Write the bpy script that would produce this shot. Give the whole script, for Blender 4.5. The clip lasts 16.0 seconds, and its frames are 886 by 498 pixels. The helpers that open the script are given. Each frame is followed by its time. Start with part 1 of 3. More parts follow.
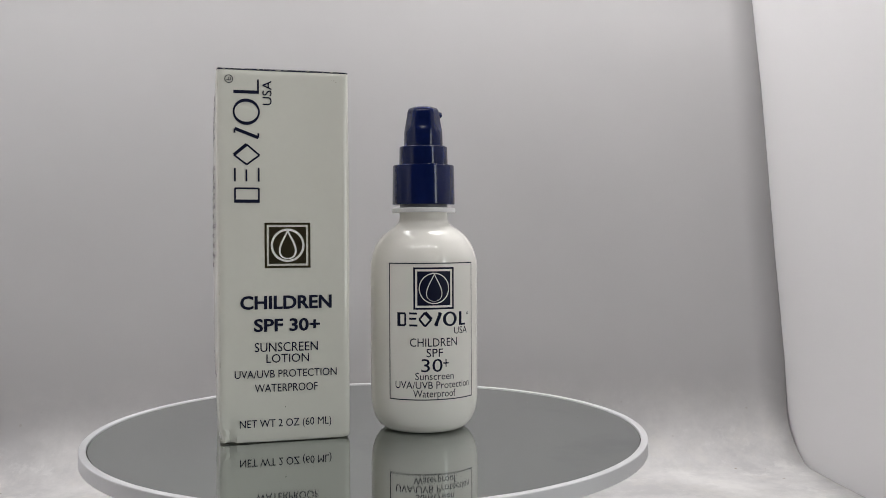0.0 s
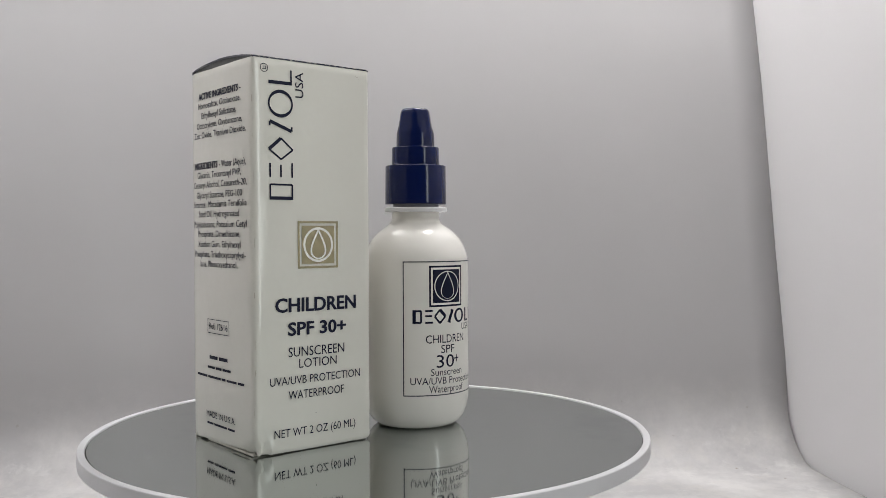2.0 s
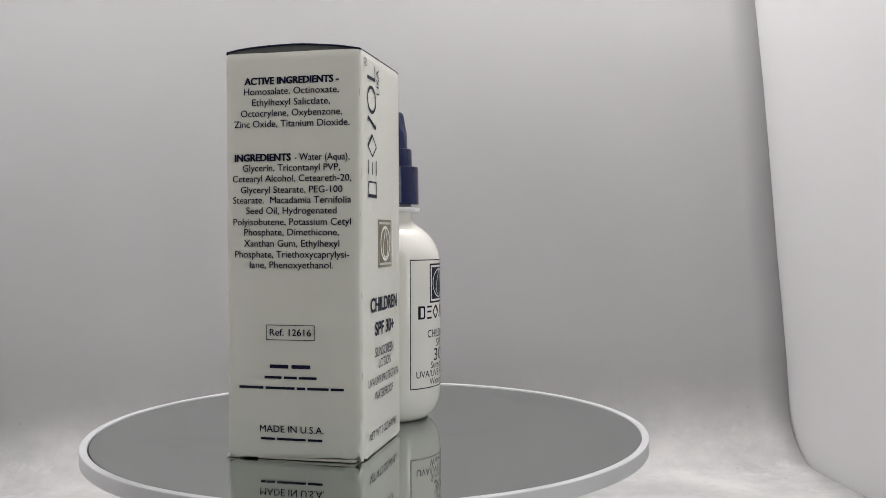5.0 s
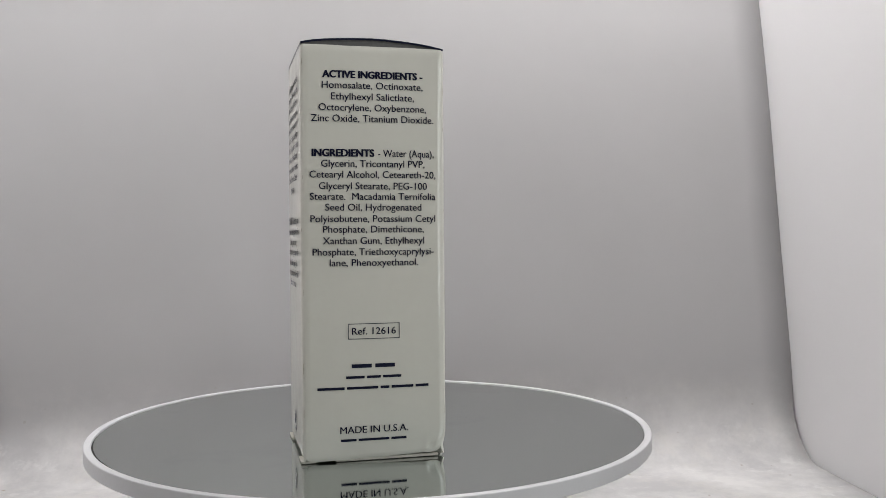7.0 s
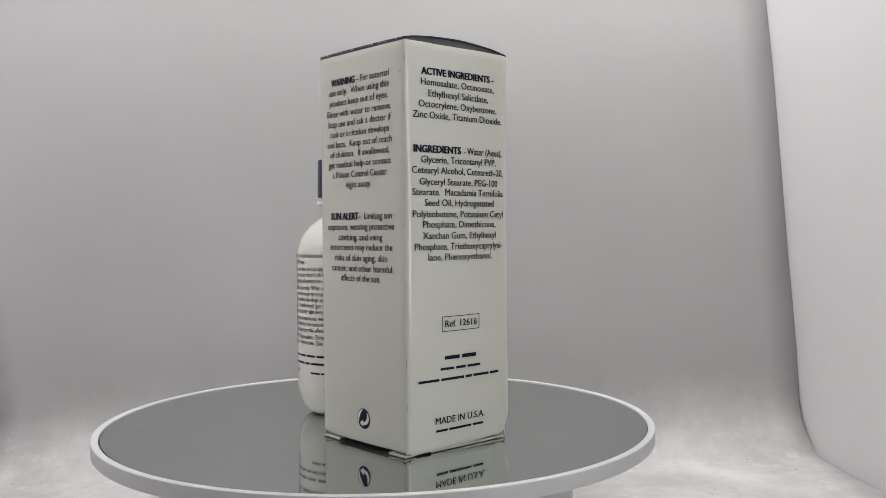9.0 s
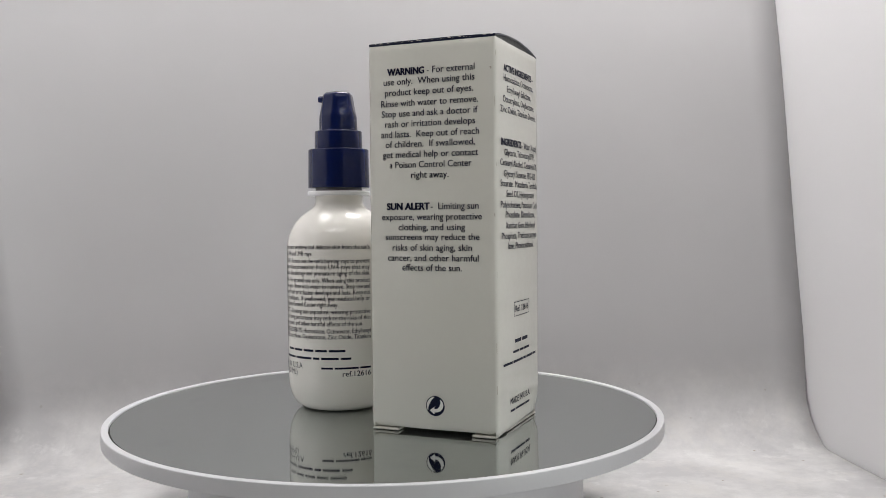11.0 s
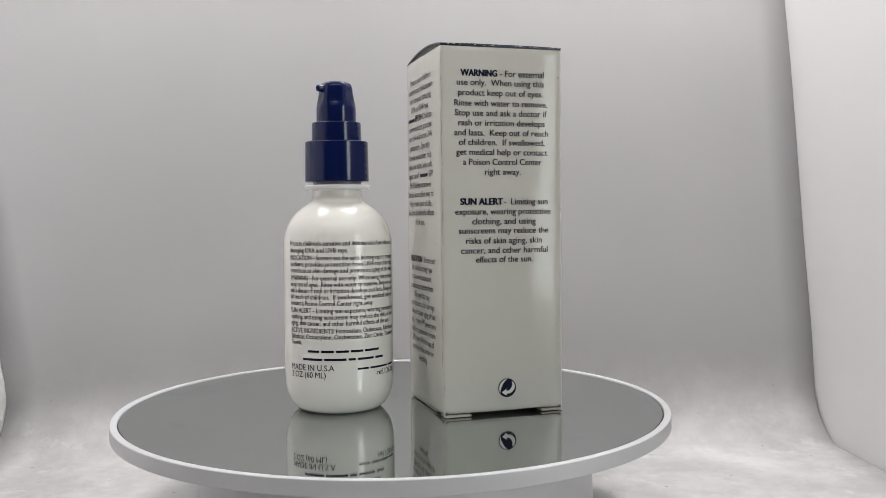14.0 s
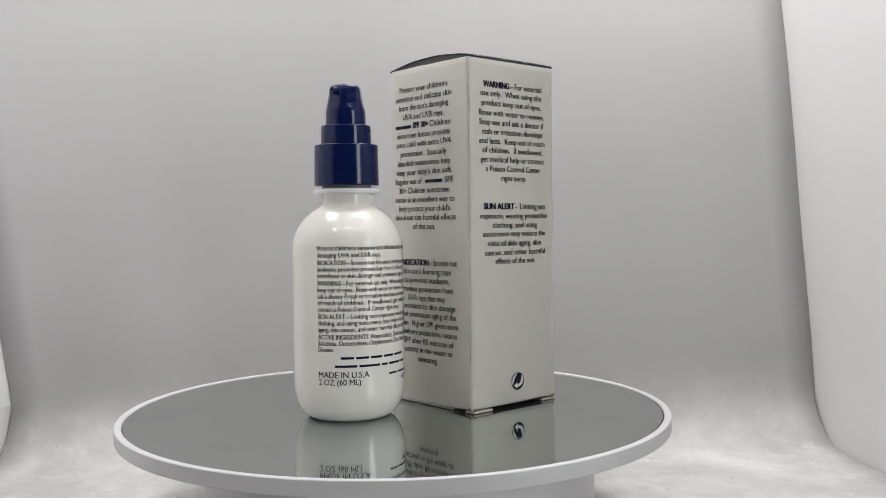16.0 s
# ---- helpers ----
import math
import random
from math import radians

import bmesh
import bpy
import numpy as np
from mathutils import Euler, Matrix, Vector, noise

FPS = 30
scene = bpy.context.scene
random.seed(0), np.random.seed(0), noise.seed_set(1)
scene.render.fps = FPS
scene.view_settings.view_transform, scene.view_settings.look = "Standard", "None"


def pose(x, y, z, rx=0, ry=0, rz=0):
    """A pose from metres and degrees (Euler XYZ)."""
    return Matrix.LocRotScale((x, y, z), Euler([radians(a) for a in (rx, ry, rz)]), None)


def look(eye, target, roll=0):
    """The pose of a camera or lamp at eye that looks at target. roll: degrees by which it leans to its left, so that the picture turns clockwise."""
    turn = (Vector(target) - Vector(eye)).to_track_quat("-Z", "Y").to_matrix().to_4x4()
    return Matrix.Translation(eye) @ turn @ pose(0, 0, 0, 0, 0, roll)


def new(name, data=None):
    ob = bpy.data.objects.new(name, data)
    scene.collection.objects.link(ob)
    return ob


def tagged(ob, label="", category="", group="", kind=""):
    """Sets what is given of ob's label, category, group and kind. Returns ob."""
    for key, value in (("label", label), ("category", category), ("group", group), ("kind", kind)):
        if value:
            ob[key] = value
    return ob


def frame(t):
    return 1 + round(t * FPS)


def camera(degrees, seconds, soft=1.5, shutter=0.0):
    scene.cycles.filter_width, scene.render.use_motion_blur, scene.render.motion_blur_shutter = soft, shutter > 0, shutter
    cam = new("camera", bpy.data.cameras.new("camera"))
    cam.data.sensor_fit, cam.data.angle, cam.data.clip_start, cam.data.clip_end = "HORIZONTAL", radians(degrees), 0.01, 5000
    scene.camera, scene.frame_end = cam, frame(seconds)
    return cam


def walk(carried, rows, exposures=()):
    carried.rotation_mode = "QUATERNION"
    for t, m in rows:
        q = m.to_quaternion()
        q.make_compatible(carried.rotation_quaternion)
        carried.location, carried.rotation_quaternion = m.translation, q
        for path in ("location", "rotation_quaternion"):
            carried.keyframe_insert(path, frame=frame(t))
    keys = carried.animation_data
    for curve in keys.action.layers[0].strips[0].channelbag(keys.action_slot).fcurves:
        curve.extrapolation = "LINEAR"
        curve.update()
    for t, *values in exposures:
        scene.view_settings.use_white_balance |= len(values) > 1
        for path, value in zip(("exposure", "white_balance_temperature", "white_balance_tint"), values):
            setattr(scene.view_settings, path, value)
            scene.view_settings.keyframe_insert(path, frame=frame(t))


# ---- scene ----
# camera: a phone on a low stand before a small light tent; it sags a little to the left and down on the way
cam = camera(51.98, 16.0, soft=0.8)


def aim(x, y, z, yaw, pitch, roll):
    a, b = radians(yaw), radians(pitch)
    way = Vector((-math.sin(a) * math.cos(b), math.cos(a) * math.cos(b), math.sin(b)))
    eye = Vector((x, y, z))
    return look(eye, eye + way, roll)


CAMERA_ROWS = [
    (0.0, 0.0003, -0.3363, 0.0704, -4.76, -0.79, -0.37),
    (0.5, 0.0002, -0.3355, 0.0706, -4.81, -0.82, -0.43),
    (1.0, 0.0002, -0.3348, 0.0707, -4.84, -0.86, -0.44),
    (1.5, 0.0002, -0.3340, 0.0706, -4.84, -0.88, -0.40),
    (2.0, 0.0000, -0.3336, 0.0707, -4.87, -0.90, -0.41),
    (2.5, -0.0002, -0.3333, 0.0710, -4.89, -0.93, -0.37),
    (3.0, 0.0001, -0.3331, 0.0712, -4.86, -0.97, -0.36),
    (3.5, 0.0006, -0.3338, 0.0711, -4.77, -0.94, -0.36),
    (4.0, 0.0015, -0.3347, 0.0709, -4.64, -0.88, -0.29),
    (6.5, 0.0015, -0.3345, 0.0701, -4.47, -0.99, -0.44),
    (7.0, 0.0018, -0.3345, 0.0704, -4.35, -1.05, -0.48),
    (7.5, 0.0020, -0.3346, 0.0709, -4.28, -1.16, -0.54),
    (8.0, 0.0021, -0.3346, 0.0709, -4.17, -1.27, -0.52),
    (8.5, 0.0019, -0.3348, 0.0710, -4.11, -1.36, -0.55),
    (9.0, 0.0019, -0.3352, 0.0712, -3.96, -1.48, -0.52),
    (11.5, -0.0031, -0.3346, 0.0707, -3.98, -2.06, -0.44),
    (12.0, -0.0034, -0.3348, 0.0710, -3.90, -2.13, -0.42),
    (12.5, -0.0035, -0.3347, 0.0710, -3.82, -2.25, -0.46),
    (13.0, -0.0036, -0.3349, 0.0710, -3.73, -2.28, -0.43),
    (13.5, -0.0040, -0.3352, 0.0707, -3.70, -2.30, -0.40),
    (14.0, -0.0042, -0.3353, 0.0706, -3.69, -2.26, -0.40),
    (14.5, -0.0044, -0.3358, 0.0704, -3.68, -2.22, -0.32),
    (15.0, -0.0047, -0.3368, 0.0702, -3.68, -2.05, -0.38),
    (15.5, -0.0050, -0.3377, 0.0695, -3.69, -1.83, -0.47),
    (16.0, -0.0054, -0.3387, 0.0685, -3.71, -1.62, -0.55),
]
walk(cam, [(r[0], aim(*r[1:])) for r in CAMERA_ROWS], exposures=((0.0, -0.06), (4.0, -0.04), (6.5, -0.02), (7.5, -0.01), (8.0, 0.02), (8.5, -0.13), (9.0, -0.05), (11.5, 0.06), (16.0, 0.10)))

# ---- light ----
world = bpy.data.worlds.new("world")
scene.world = world
world.use_nodes = True
world.node_tree.nodes["Background"].inputs[0].default_value = (0.8, 0.85, 0.9, 1)
world.node_tree.nodes["Background"].inputs[1].default_value = 0.04


def area_lamp(name, m, sx, sy, watts, colour):
    data = bpy.data.lights.new(name, "AREA")
    data.shape, data.size, data.size_y, data.energy, data.color = "RECTANGLE", sx, sy, watts, colour
    ob = new(name, data)
    ob.matrix_world = m
    return ob


TOP = 0.55
area_lamp("led_light", look((-0.18, 0.08, TOP - 0.03), (0.22, 0.02, -0.02)), 0.26, 0.13, 1.02, (1.0, 0.985, 0.972))
area_lamp("led_light", pose(0.13, 0.11, TOP - 0.012), 0.15, 0.15, 1.74, (1.0, 0.985, 0.972))
# LED bar along the front edge of the tent
area_lamp("led_light", look((0.0, -0.195, 0.31), (0.0, 0.03, 0.04)), 0.34, 0.010, 0.20, (1.0, 0.985, 0.972))
area_lamp("window_light", look((1.015, -0.965, 0.27), (-0.03, -0.03, 0.08)), 0.34, 0.75, 5.7, (0.94, 1.0, 0.985))


# ---- materials ----
def material(name, colour, rough=0.5, metal=0.0, coat=0.0, coat_rough=0.1, spec=0.5):
    mat = bpy.data.materials.new(name)
    mat.use_nodes = True
    nt = mat.node_tree
    b = nt.nodes["Principled BSDF"]
    b.inputs["Base Color"].default_value = (*colour, 1)
    b.inputs["Roughness"].default_value = rough
    b.inputs["Metallic"].default_value = metal
    b.inputs["Coat Weight"].default_value = coat
    b.inputs["Coat Roughness"].default_value = coat_rough
    b.inputs["Specular IOR Level"].default_value = spec
    return mat, nt, b


def node(nt, kind, **values):
    n = nt.nodes.new(kind)
    for k, v in values.items():
        n.inputs[k.replace("_", " ")].default_value = v
    return n


def noise_at(nt, scale, detail=4.0, rough=0.55):
    c = nt.nodes.new("ShaderNodeTexCoord")
    n = node(nt, "ShaderNodeTexNoise", Scale=scale, Detail=detail, Roughness=rough)
    nt.links.new(c.outputs["Object"], n.inputs["Vector"])
    return n.outputs["Fac"]


def spread(nt, fac, lo, hi, a=0.3, b=0.7):
    r = nt.nodes.new("ShaderNodeMapRange")
    for k, v in zip(range(1, 5), (a, b, lo, hi)):
        r.inputs[k].default_value = v
    nt.links.new(fac, r.inputs[0])
    return r.outputs[0]


def blend(nt, fac, a, b):
    m = nt.nodes.new("ShaderNodeMix")
    m.data_type = "RGBA"
    for socket, v in ((m.inputs[6], a), (m.inputs[7], b)):
        if isinstance(v, tuple):
            socket.default_value = (*v, 1)
        else:
            nt.links.new(v, socket)
    nt.links.new(fac, m.inputs[0])
    return m.outputs[2]


def relief(nt, b, fac, strength, distance):
    n = node(nt, "ShaderNodeBump", Strength=strength, Distance=distance)
    nt.links.new(fac, n.inputs["Height"])
    nt.links.new(n.outputs[0], b.inputs["Normal"])


def shaded(name, colour, second, rough, big, small, bump=0.2, bump_m=0.0002, **more):
    """A surface with slow and fine variation between two colours, and fine relief."""
    mat, nt, b = material(name, colour, rough, **more)
    slow, fine = noise_at(nt, big, 3), noise_at(nt, small, 5)
    c = blend(nt, spread(nt, slow, 0, 1), colour, second)
    c = blend(nt, spread(nt, fine, 0, 0.5), c, second)
    nt.links.new(c, b.inputs["Base Color"])
    nt.links.new(spread(nt, fine, rough * 0.85, min(1, rough * 1.2)), b.inputs["Roughness"])
    relief(nt, b, fine, bump, bump_m)
    return mat


def specks(nt, scale, size):
    """1 inside sparse small spots."""
    c = nt.nodes.new("ShaderNodeTexCoord")
    v = node(nt, "ShaderNodeTexVoronoi", Scale=scale, Randomness=1.0)
    n = node(nt, "ShaderNodeTexNoise", Scale=scale * 6, Detail=2.0)
    mix = nt.nodes.new("ShaderNodeVectorMath")
    mix.operation = "MULTIPLY_ADD"
    mix.inputs[1].default_value = (0.2 / scale,) * 3
    nt.links.new(c.outputs["Object"], n.inputs["Vector"])
    nt.links.new(n.outputs["Color"], mix.inputs[0])
    nt.links.new(c.outputs["Object"], mix.inputs[2])
    nt.links.new(mix.outputs[0], v.inputs["Vector"])
    near = spread(nt, v.outputs["Distance"], 1, 0, size * 0.6, size)
    pick = nt.nodes.new("ShaderNodeSeparateColor")
    nt.links.new(v.outputs["Color"], pick.inputs[0])
    some = spread(nt, pick.outputs[0], 0, 1, 0.6, 0.75)
    m = nt.nodes.new("ShaderNodeMath")
    m.operation = "MULTIPLY"
    nt.links.new(near, m.inputs[0]), nt.links.new(some, m.inputs[1])
    return m.outputs[0]


def sheet_material():
    """White vinyl backdrop: nearly plain where it hangs, scuffed and stained where things stood on it; the stronger
    light there is put into the colour.
    """
    mat, nt, b = material("backdrop_vinyl", (0.72, 0.71, 0.71), 0.55)
    slow, fine = noise_at(nt, 9, 4), noise_at(nt, 60, 6, 0.65)
    c = blend(nt, spread(nt, slow, 0, 1), (0.455, 0.449, 0.453), (0.43, 0.424, 0.428))
    # scuffs on the lying part; their pale tones also paint in its stronger light
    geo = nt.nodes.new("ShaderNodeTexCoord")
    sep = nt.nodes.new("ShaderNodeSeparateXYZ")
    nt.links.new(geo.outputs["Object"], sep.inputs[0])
    # fades out up the bend, as the painted floor brightness does
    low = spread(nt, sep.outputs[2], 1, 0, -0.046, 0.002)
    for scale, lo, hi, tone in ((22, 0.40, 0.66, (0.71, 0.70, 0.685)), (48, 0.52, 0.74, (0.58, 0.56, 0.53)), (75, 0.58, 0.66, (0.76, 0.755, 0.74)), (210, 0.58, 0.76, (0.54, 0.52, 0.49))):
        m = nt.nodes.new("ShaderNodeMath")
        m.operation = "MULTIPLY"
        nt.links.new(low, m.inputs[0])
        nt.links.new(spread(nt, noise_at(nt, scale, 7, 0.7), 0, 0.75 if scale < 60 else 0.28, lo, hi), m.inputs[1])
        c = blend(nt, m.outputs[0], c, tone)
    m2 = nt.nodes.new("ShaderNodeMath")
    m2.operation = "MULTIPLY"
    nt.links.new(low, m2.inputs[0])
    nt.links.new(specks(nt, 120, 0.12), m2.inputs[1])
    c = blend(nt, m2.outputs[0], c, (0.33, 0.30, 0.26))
    c = blend(nt, specks(nt, 17, 0.018), c, (0.55, 0.54, 0.53))
    nt.links.new(c, b.inputs["Base Color"])
    relief(nt, b, fine, 0.25, 0.0003)
    return mat


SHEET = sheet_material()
TENT = shaded("tent_fabric", (0.88, 0.87, 0.878), (0.86, 0.85, 0.857), 0.8, 8, 700, 0.3, 0.0001)
_b = TENT.node_tree.nodes["Principled BSDF"]
_t = node(TENT.node_tree, "ShaderNodeBsdfTranslucent", Color=(0.89, 0.86, 0.88, 1))
_m = node(TENT.node_tree, "ShaderNodeMixShader", Fac=0.3)
TENT.node_tree.links.new(_b.outputs[0], _m.inputs[1])
TENT.node_tree.links.new(_t.outputs[0], _m.inputs[2])
TENT.node_tree.links.new(_m.outputs[0], TENT.node_tree.nodes["Material Output"].inputs[0])
PAINT = shaded("room_paint", (0.55, 0.54, 0.52), (0.5, 0.49, 0.47), 0.8, 2, 60)
TABLE = shaded("table_laminate", (0.42, 0.36, 0.3), (0.34, 0.28, 0.22), 0.4, 6, 90)
MIRROR, _nt, _b = material("grey_mirror", (0.53, 0.56, 0.55), 0.012, metal=1.0)
_f = noise_at(_nt, 45, 6, 0.7)
_nt.links.new(blend(_nt, spread(_nt, noise_at(_nt, 17, 4, 0.6), 0, 1, 0.58, 0.70), (0.53, 0.56, 0.55), (0.47, 0.50, 0.50)), _b.inputs["Base Color"])
_nt.links.new(spread(_nt, _f, 0.03, 0.085, 0.4, 0.75), _b.inputs["Roughness"])
GAP = shaded("dark_gap", (0.02, 0.02, 0.02), (0.03, 0.03, 0.03), 0.6, 40, 400)
RIM = shaded("white_plastic", (0.60, 0.60, 0.615), (0.57, 0.57, 0.585), 0.38, 30, 900, 0.08, 0.00005)
CARD = shaded("coated_card", (0.655, 0.65, 0.595), (0.63, 0.62, 0.565), 0.5, 25, 500, 0.03, 0.00003, coat=0.7, coat_rough=0.10, spec=0.15)
_nt = CARD.node_tree
_wave = node(_nt, "ShaderNodeBump", Strength=0.3, Distance=0.0004)
_nt.links.new(noise_at(_nt, 65, 6, 0.62), _wave.inputs["Height"])
_nt.links.new(_wave.outputs[0], _nt.nodes["Principled BSDF"].inputs["Coat Normal"])
CARD_RAW = shaded("raw_card_edge", (0.62, 0.60, 0.55), (0.45, 0.43, 0.38), 0.8, 150, 900, 0.4, 0.0001)
LID = shaded("dark_blue_card", (0.010, 0.013, 0.03), (0.02, 0.024, 0.045), 0.2, 120, 500, 0.5, 0.0002)
# dust flap card: the shade under the lid is put into its dark colour
FLAP = shaded("shaded_flap_card", (0.13, 0.13, 0.125), (0.08, 0.08, 0.08), 0.7, 140, 900, 0.4, 0.0001)
INK = shaded("dark_blue_ink", (0.006, 0.008, 0.026), (0.010, 0.012, 0.032), 0.45, 90, 900, 0.0, 0.00002, spec=0.12)
FOIL = shaded("gold_foil", (0.46, 0.425, 0.27), (0.40, 0.365, 0.23), 0.14, 120, 900, 0.03, 0.00002, metal=1.0)
SCUFF = shaded("worn_mark", (0.50, 0.46, 0.40), (0.36, 0.33, 0.28), 0.8, 300, 1200)
PLASTIC = shaded("bottle_plastic", (0.85, 0.83, 0.78), (0.83, 0.81, 0.76), 0.12, 30, 120, 0.0, 0.00002)
FLANGE = shaded("milky_plastic", (0.72, 0.72, 0.73), (0.68, 0.68, 0.69), 0.3, 60, 800, 0.05, 0.00003)
NECK = shaded("grey_seal", (0.30, 0.30, 0.33), (0.25, 0.25, 0.28), 0.4, 60, 800)
NAVY = shaded("navy_plastic", (0.003, 0.009, 0.058), (0.004, 0.010, 0.066), 0.13, 60, 1200, 0.02, 0.00003, spec=0.32)
WHITE_INK = shaded("white_print", (0.78, 0.78, 0.74), (0.74, 0.74, 0.70), 0.4, 90, 900)


# ---- mesh helpers ----
def finish(bm, name, mat, smooth=True, sharp=40):
    me = bpy.data.meshes.new(name)
    bmesh.ops.recalc_face_normals(bm, faces=bm.faces[:])
    for e in bm.edges:
        if len(e.link_faces) == 2 and e.calc_face_angle(0) > radians(sharp):
            e.smooth = False
    for f in bm.faces:
        f.smooth = smooth
    bm.to_mesh(me)
    bm.free()
    me.materials.append(mat)
    return me


def part(name, bm, mat, parent, label="", smooth=True, sharp=40):
    ob = new(name, finish(bm, name, mat, smooth, sharp))
    ob.parent = parent
    return tagged(ob, label)


def lathe(profile, seg=72, close=False):
    """Turns (radius, z) round the z axis. Radius 0 at an end closes it; close joins the last ring to the first."""
    bm = bmesh.new()
    rings = []
    for r, z in profile:
        if r < 1e-9:
            rings.append([bm.verts.new((0, 0, z))])
        else:
            rings.append([bm.verts.new((r * math.cos(2 * math.pi * i / seg), r * math.sin(2 * math.pi * i / seg), z)) for i in range(seg)])
    pairs = list(zip(rings, rings[1:])) + ([(rings[-1], rings[0])] if close else [])
    for a, b in pairs:
        for i in range(seg):
            j = (i + 1) % seg
            quad = [a[i % len(a)], a[j % len(a)], b[j % len(b)], b[i % len(b)]]
            face = list(dict.fromkeys(quad))
            if len(face) > 2:
                bm.faces.new(face)
    return bm


def rounded(profile, r=0.0003, steps=3):
    """Rounds the inner corners of a profile."""
    out = [profile[0]]
    for p, q, s in zip(profile, profile[1:], profile[2:]):
        p, q, s = Vector(p), Vector(q), Vector(s)
        a, b = (p - q), (s - q)
        d = min(r, a.length * 0.45, b.length * 0.45)
        a, b = q + a.normalized() * d, q + b.normalized() * d
        for k in range(steps + 1):
            t = k / steps
            out.append(tuple((1 - t) ** 2 * a + 2 * t * (1 - t) * q + t * t * b))
    return out + [profile[-1]]


def box_mesh(x0, x1, y0, y1, z0, z1, bevel=0.0):
    bm = bmesh.new()
    bmesh.ops.create_cube(bm, size=1)
    for v in bm.verts:
        v.co = Vector(((x0 + x1) / 2 + v.co.x * (x1 - x0), (y0 + y1) / 2 + v.co.y * (y1 - y0), (z0 + z1) / 2 + v.co.z * (z1 - z0)))
    if bevel:
        bmesh.ops.bevel(bm, geom=bm.edges[:], offset=bevel, segments=2, affect="EDGES")
    return bm


def flat(points_list):
    """Flat faces from outlines in the plane."""
    bm = bmesh.new()
    for pts in points_list:
        bm.faces.new([bm.verts.new((x, y, 0)) for x, y in pts])
    return bm


def ring_faces(cx, cy, outer, inner, seg=48, shape=None):
    """A ring between two scaled copies of an outline (a circle unless shape is given)."""
    shape = shape or [(math.cos(2 * math.pi * i / seg), math.sin(2 * math.pi * i / seg)) for i in range(seg)]
    n = len(shape)
    quads = []
    for i in range(n):
        (ax, ay), (bx, by) = shape[i], shape[(i + 1) % n]
        quads.append([(cx + ax * outer, cy + ay * outer), (cx + bx * outer, cy + by * outer), (cx + bx * inner, cy + by * inner), (cx + ax * inner, cy + ay * inner)])
    return quads


SQUARE = [(-1 + 2 * i / 8, -1) for i in range(8)] + [(1, -1 + 2 * i / 8) for i in range(8)] + [(1 - 2 * i / 8, 1) for i in range(8)] + [(-1, 1 - 2 * i / 8) for i in range(8)]
DROP = [(0.62 * math.sin(t) * math.sin(t / 2) ** 1.6, 0.75 - 0.85 * (1 - math.cos(t)) + 0.08) for t in [2 * math.pi * i / 40 for i in range(40)]]


def rect(x0, x1, y0, y1, step=1.0):
    """A bar cut into short pieces, to lie on curved surfaces."""
    n, m = max(1, int((x1 - x0) / step)), max(1, int((y1 - y0) / step))
    xs, ys = [x0 + (x1 - x0) * i / n for i in range(n + 1)], [y0 + (y1 - y0) * i / m for i in range(m + 1)]
    return [[(a, c), (b, c), (b, d), (a, d)] for a, b in zip(xs, xs[1:]) for c, d in zip(ys, ys[1:])]


def lettering(text, bold=False):
    """The built-in font's letters as a flat mesh: capitals 1 high, from 0 to the returned width."""
    data = bpy.data.curves.new("lettering", "FONT")
    data.body, data.size, data.resolution_u, data.fill_mode = text, 1.0, 3, "FRONT"
    data.offset = 0.020 if bold else 0.0
    ob = new("lettering", data)
    me = bpy.data.meshes.new_from_object(ob.evaluated_get(bpy.context.evaluated_depsgraph_get()))
    bpy.data.objects.remove(ob)
    bpy.data.curves.remove(data)
    bm = bmesh.new()
    bm.from_mesh(me)
    bpy.data.meshes.remove(me)
    return bm


def extent(bm):
    xs = [v.co.x for v in bm.verts]
    return min(xs), max(xs)


_h = lettering("H")
CAP = max(v.co.y for v in _h.verts)
_h.free()


def print_line(parent, text, place, u, z, width, cap, bold=False, up=False, mat=None, cut=0.0, name="text_line"):
    """One printed line, centred on u with its baseline at z (mm), laid by place(u, z). up: it runs upwards."""
    bm = lettering(text, bold)
    lo, hi = extent(bm)
    for v in bm.verts:
        x, y = (v.co.x - lo) / (hi - lo) * width - width / 2, v.co.y / CAP * cap
        v.co = Vector((x, y, 0))
    if cap < 2.2 or bold:
        # a second impression beside the first gives the stems their weight
        twin = bmesh.ops.duplicate(bm, geom=bm.verts[:] + bm.edges[:] + bm.faces[:])["geom"]
        for v in twin:
            if isinstance(v, bmesh.types.BMVert):
                v.co += Vector((cap * (0.03 if not bold else 0.10 if cap < 3 else 0.035), cap * 0.012, 0.00002))
    lay(parent, bm, place, u, z, up, mat or INK, cut, name)


def lay(parent, bm, place, u, z, up=False, mat=None, cut=0.0, name="bar", label=""):
    if cut:
        lo, hi = extent(bm)
        x = math.ceil(lo / cut) * cut
        while x < hi:
            bmesh.ops.bisect_plane(bm, geom=bm.verts[:] + bm.edges[:] + bm.faces[:], plane_co=(x, 0, 0), plane_no=(1, 0, 0))
            x += cut
    for v in bm.verts:
        x, y, more = v.co
        v.co = place(u - y, z + x, more) if up else place(u + x, z + y, more)
    me = bpy.data.meshes.new(name)
    bm.to_mesh(me)
    bm.free()
    me.materials.append(mat or INK)
    ob = new(name, me)
    ob.parent = parent
    return tagged(ob, label)


# ---- setting ----
WEST, EAST, FLOOR = -0.1914, 0.220, -0.047


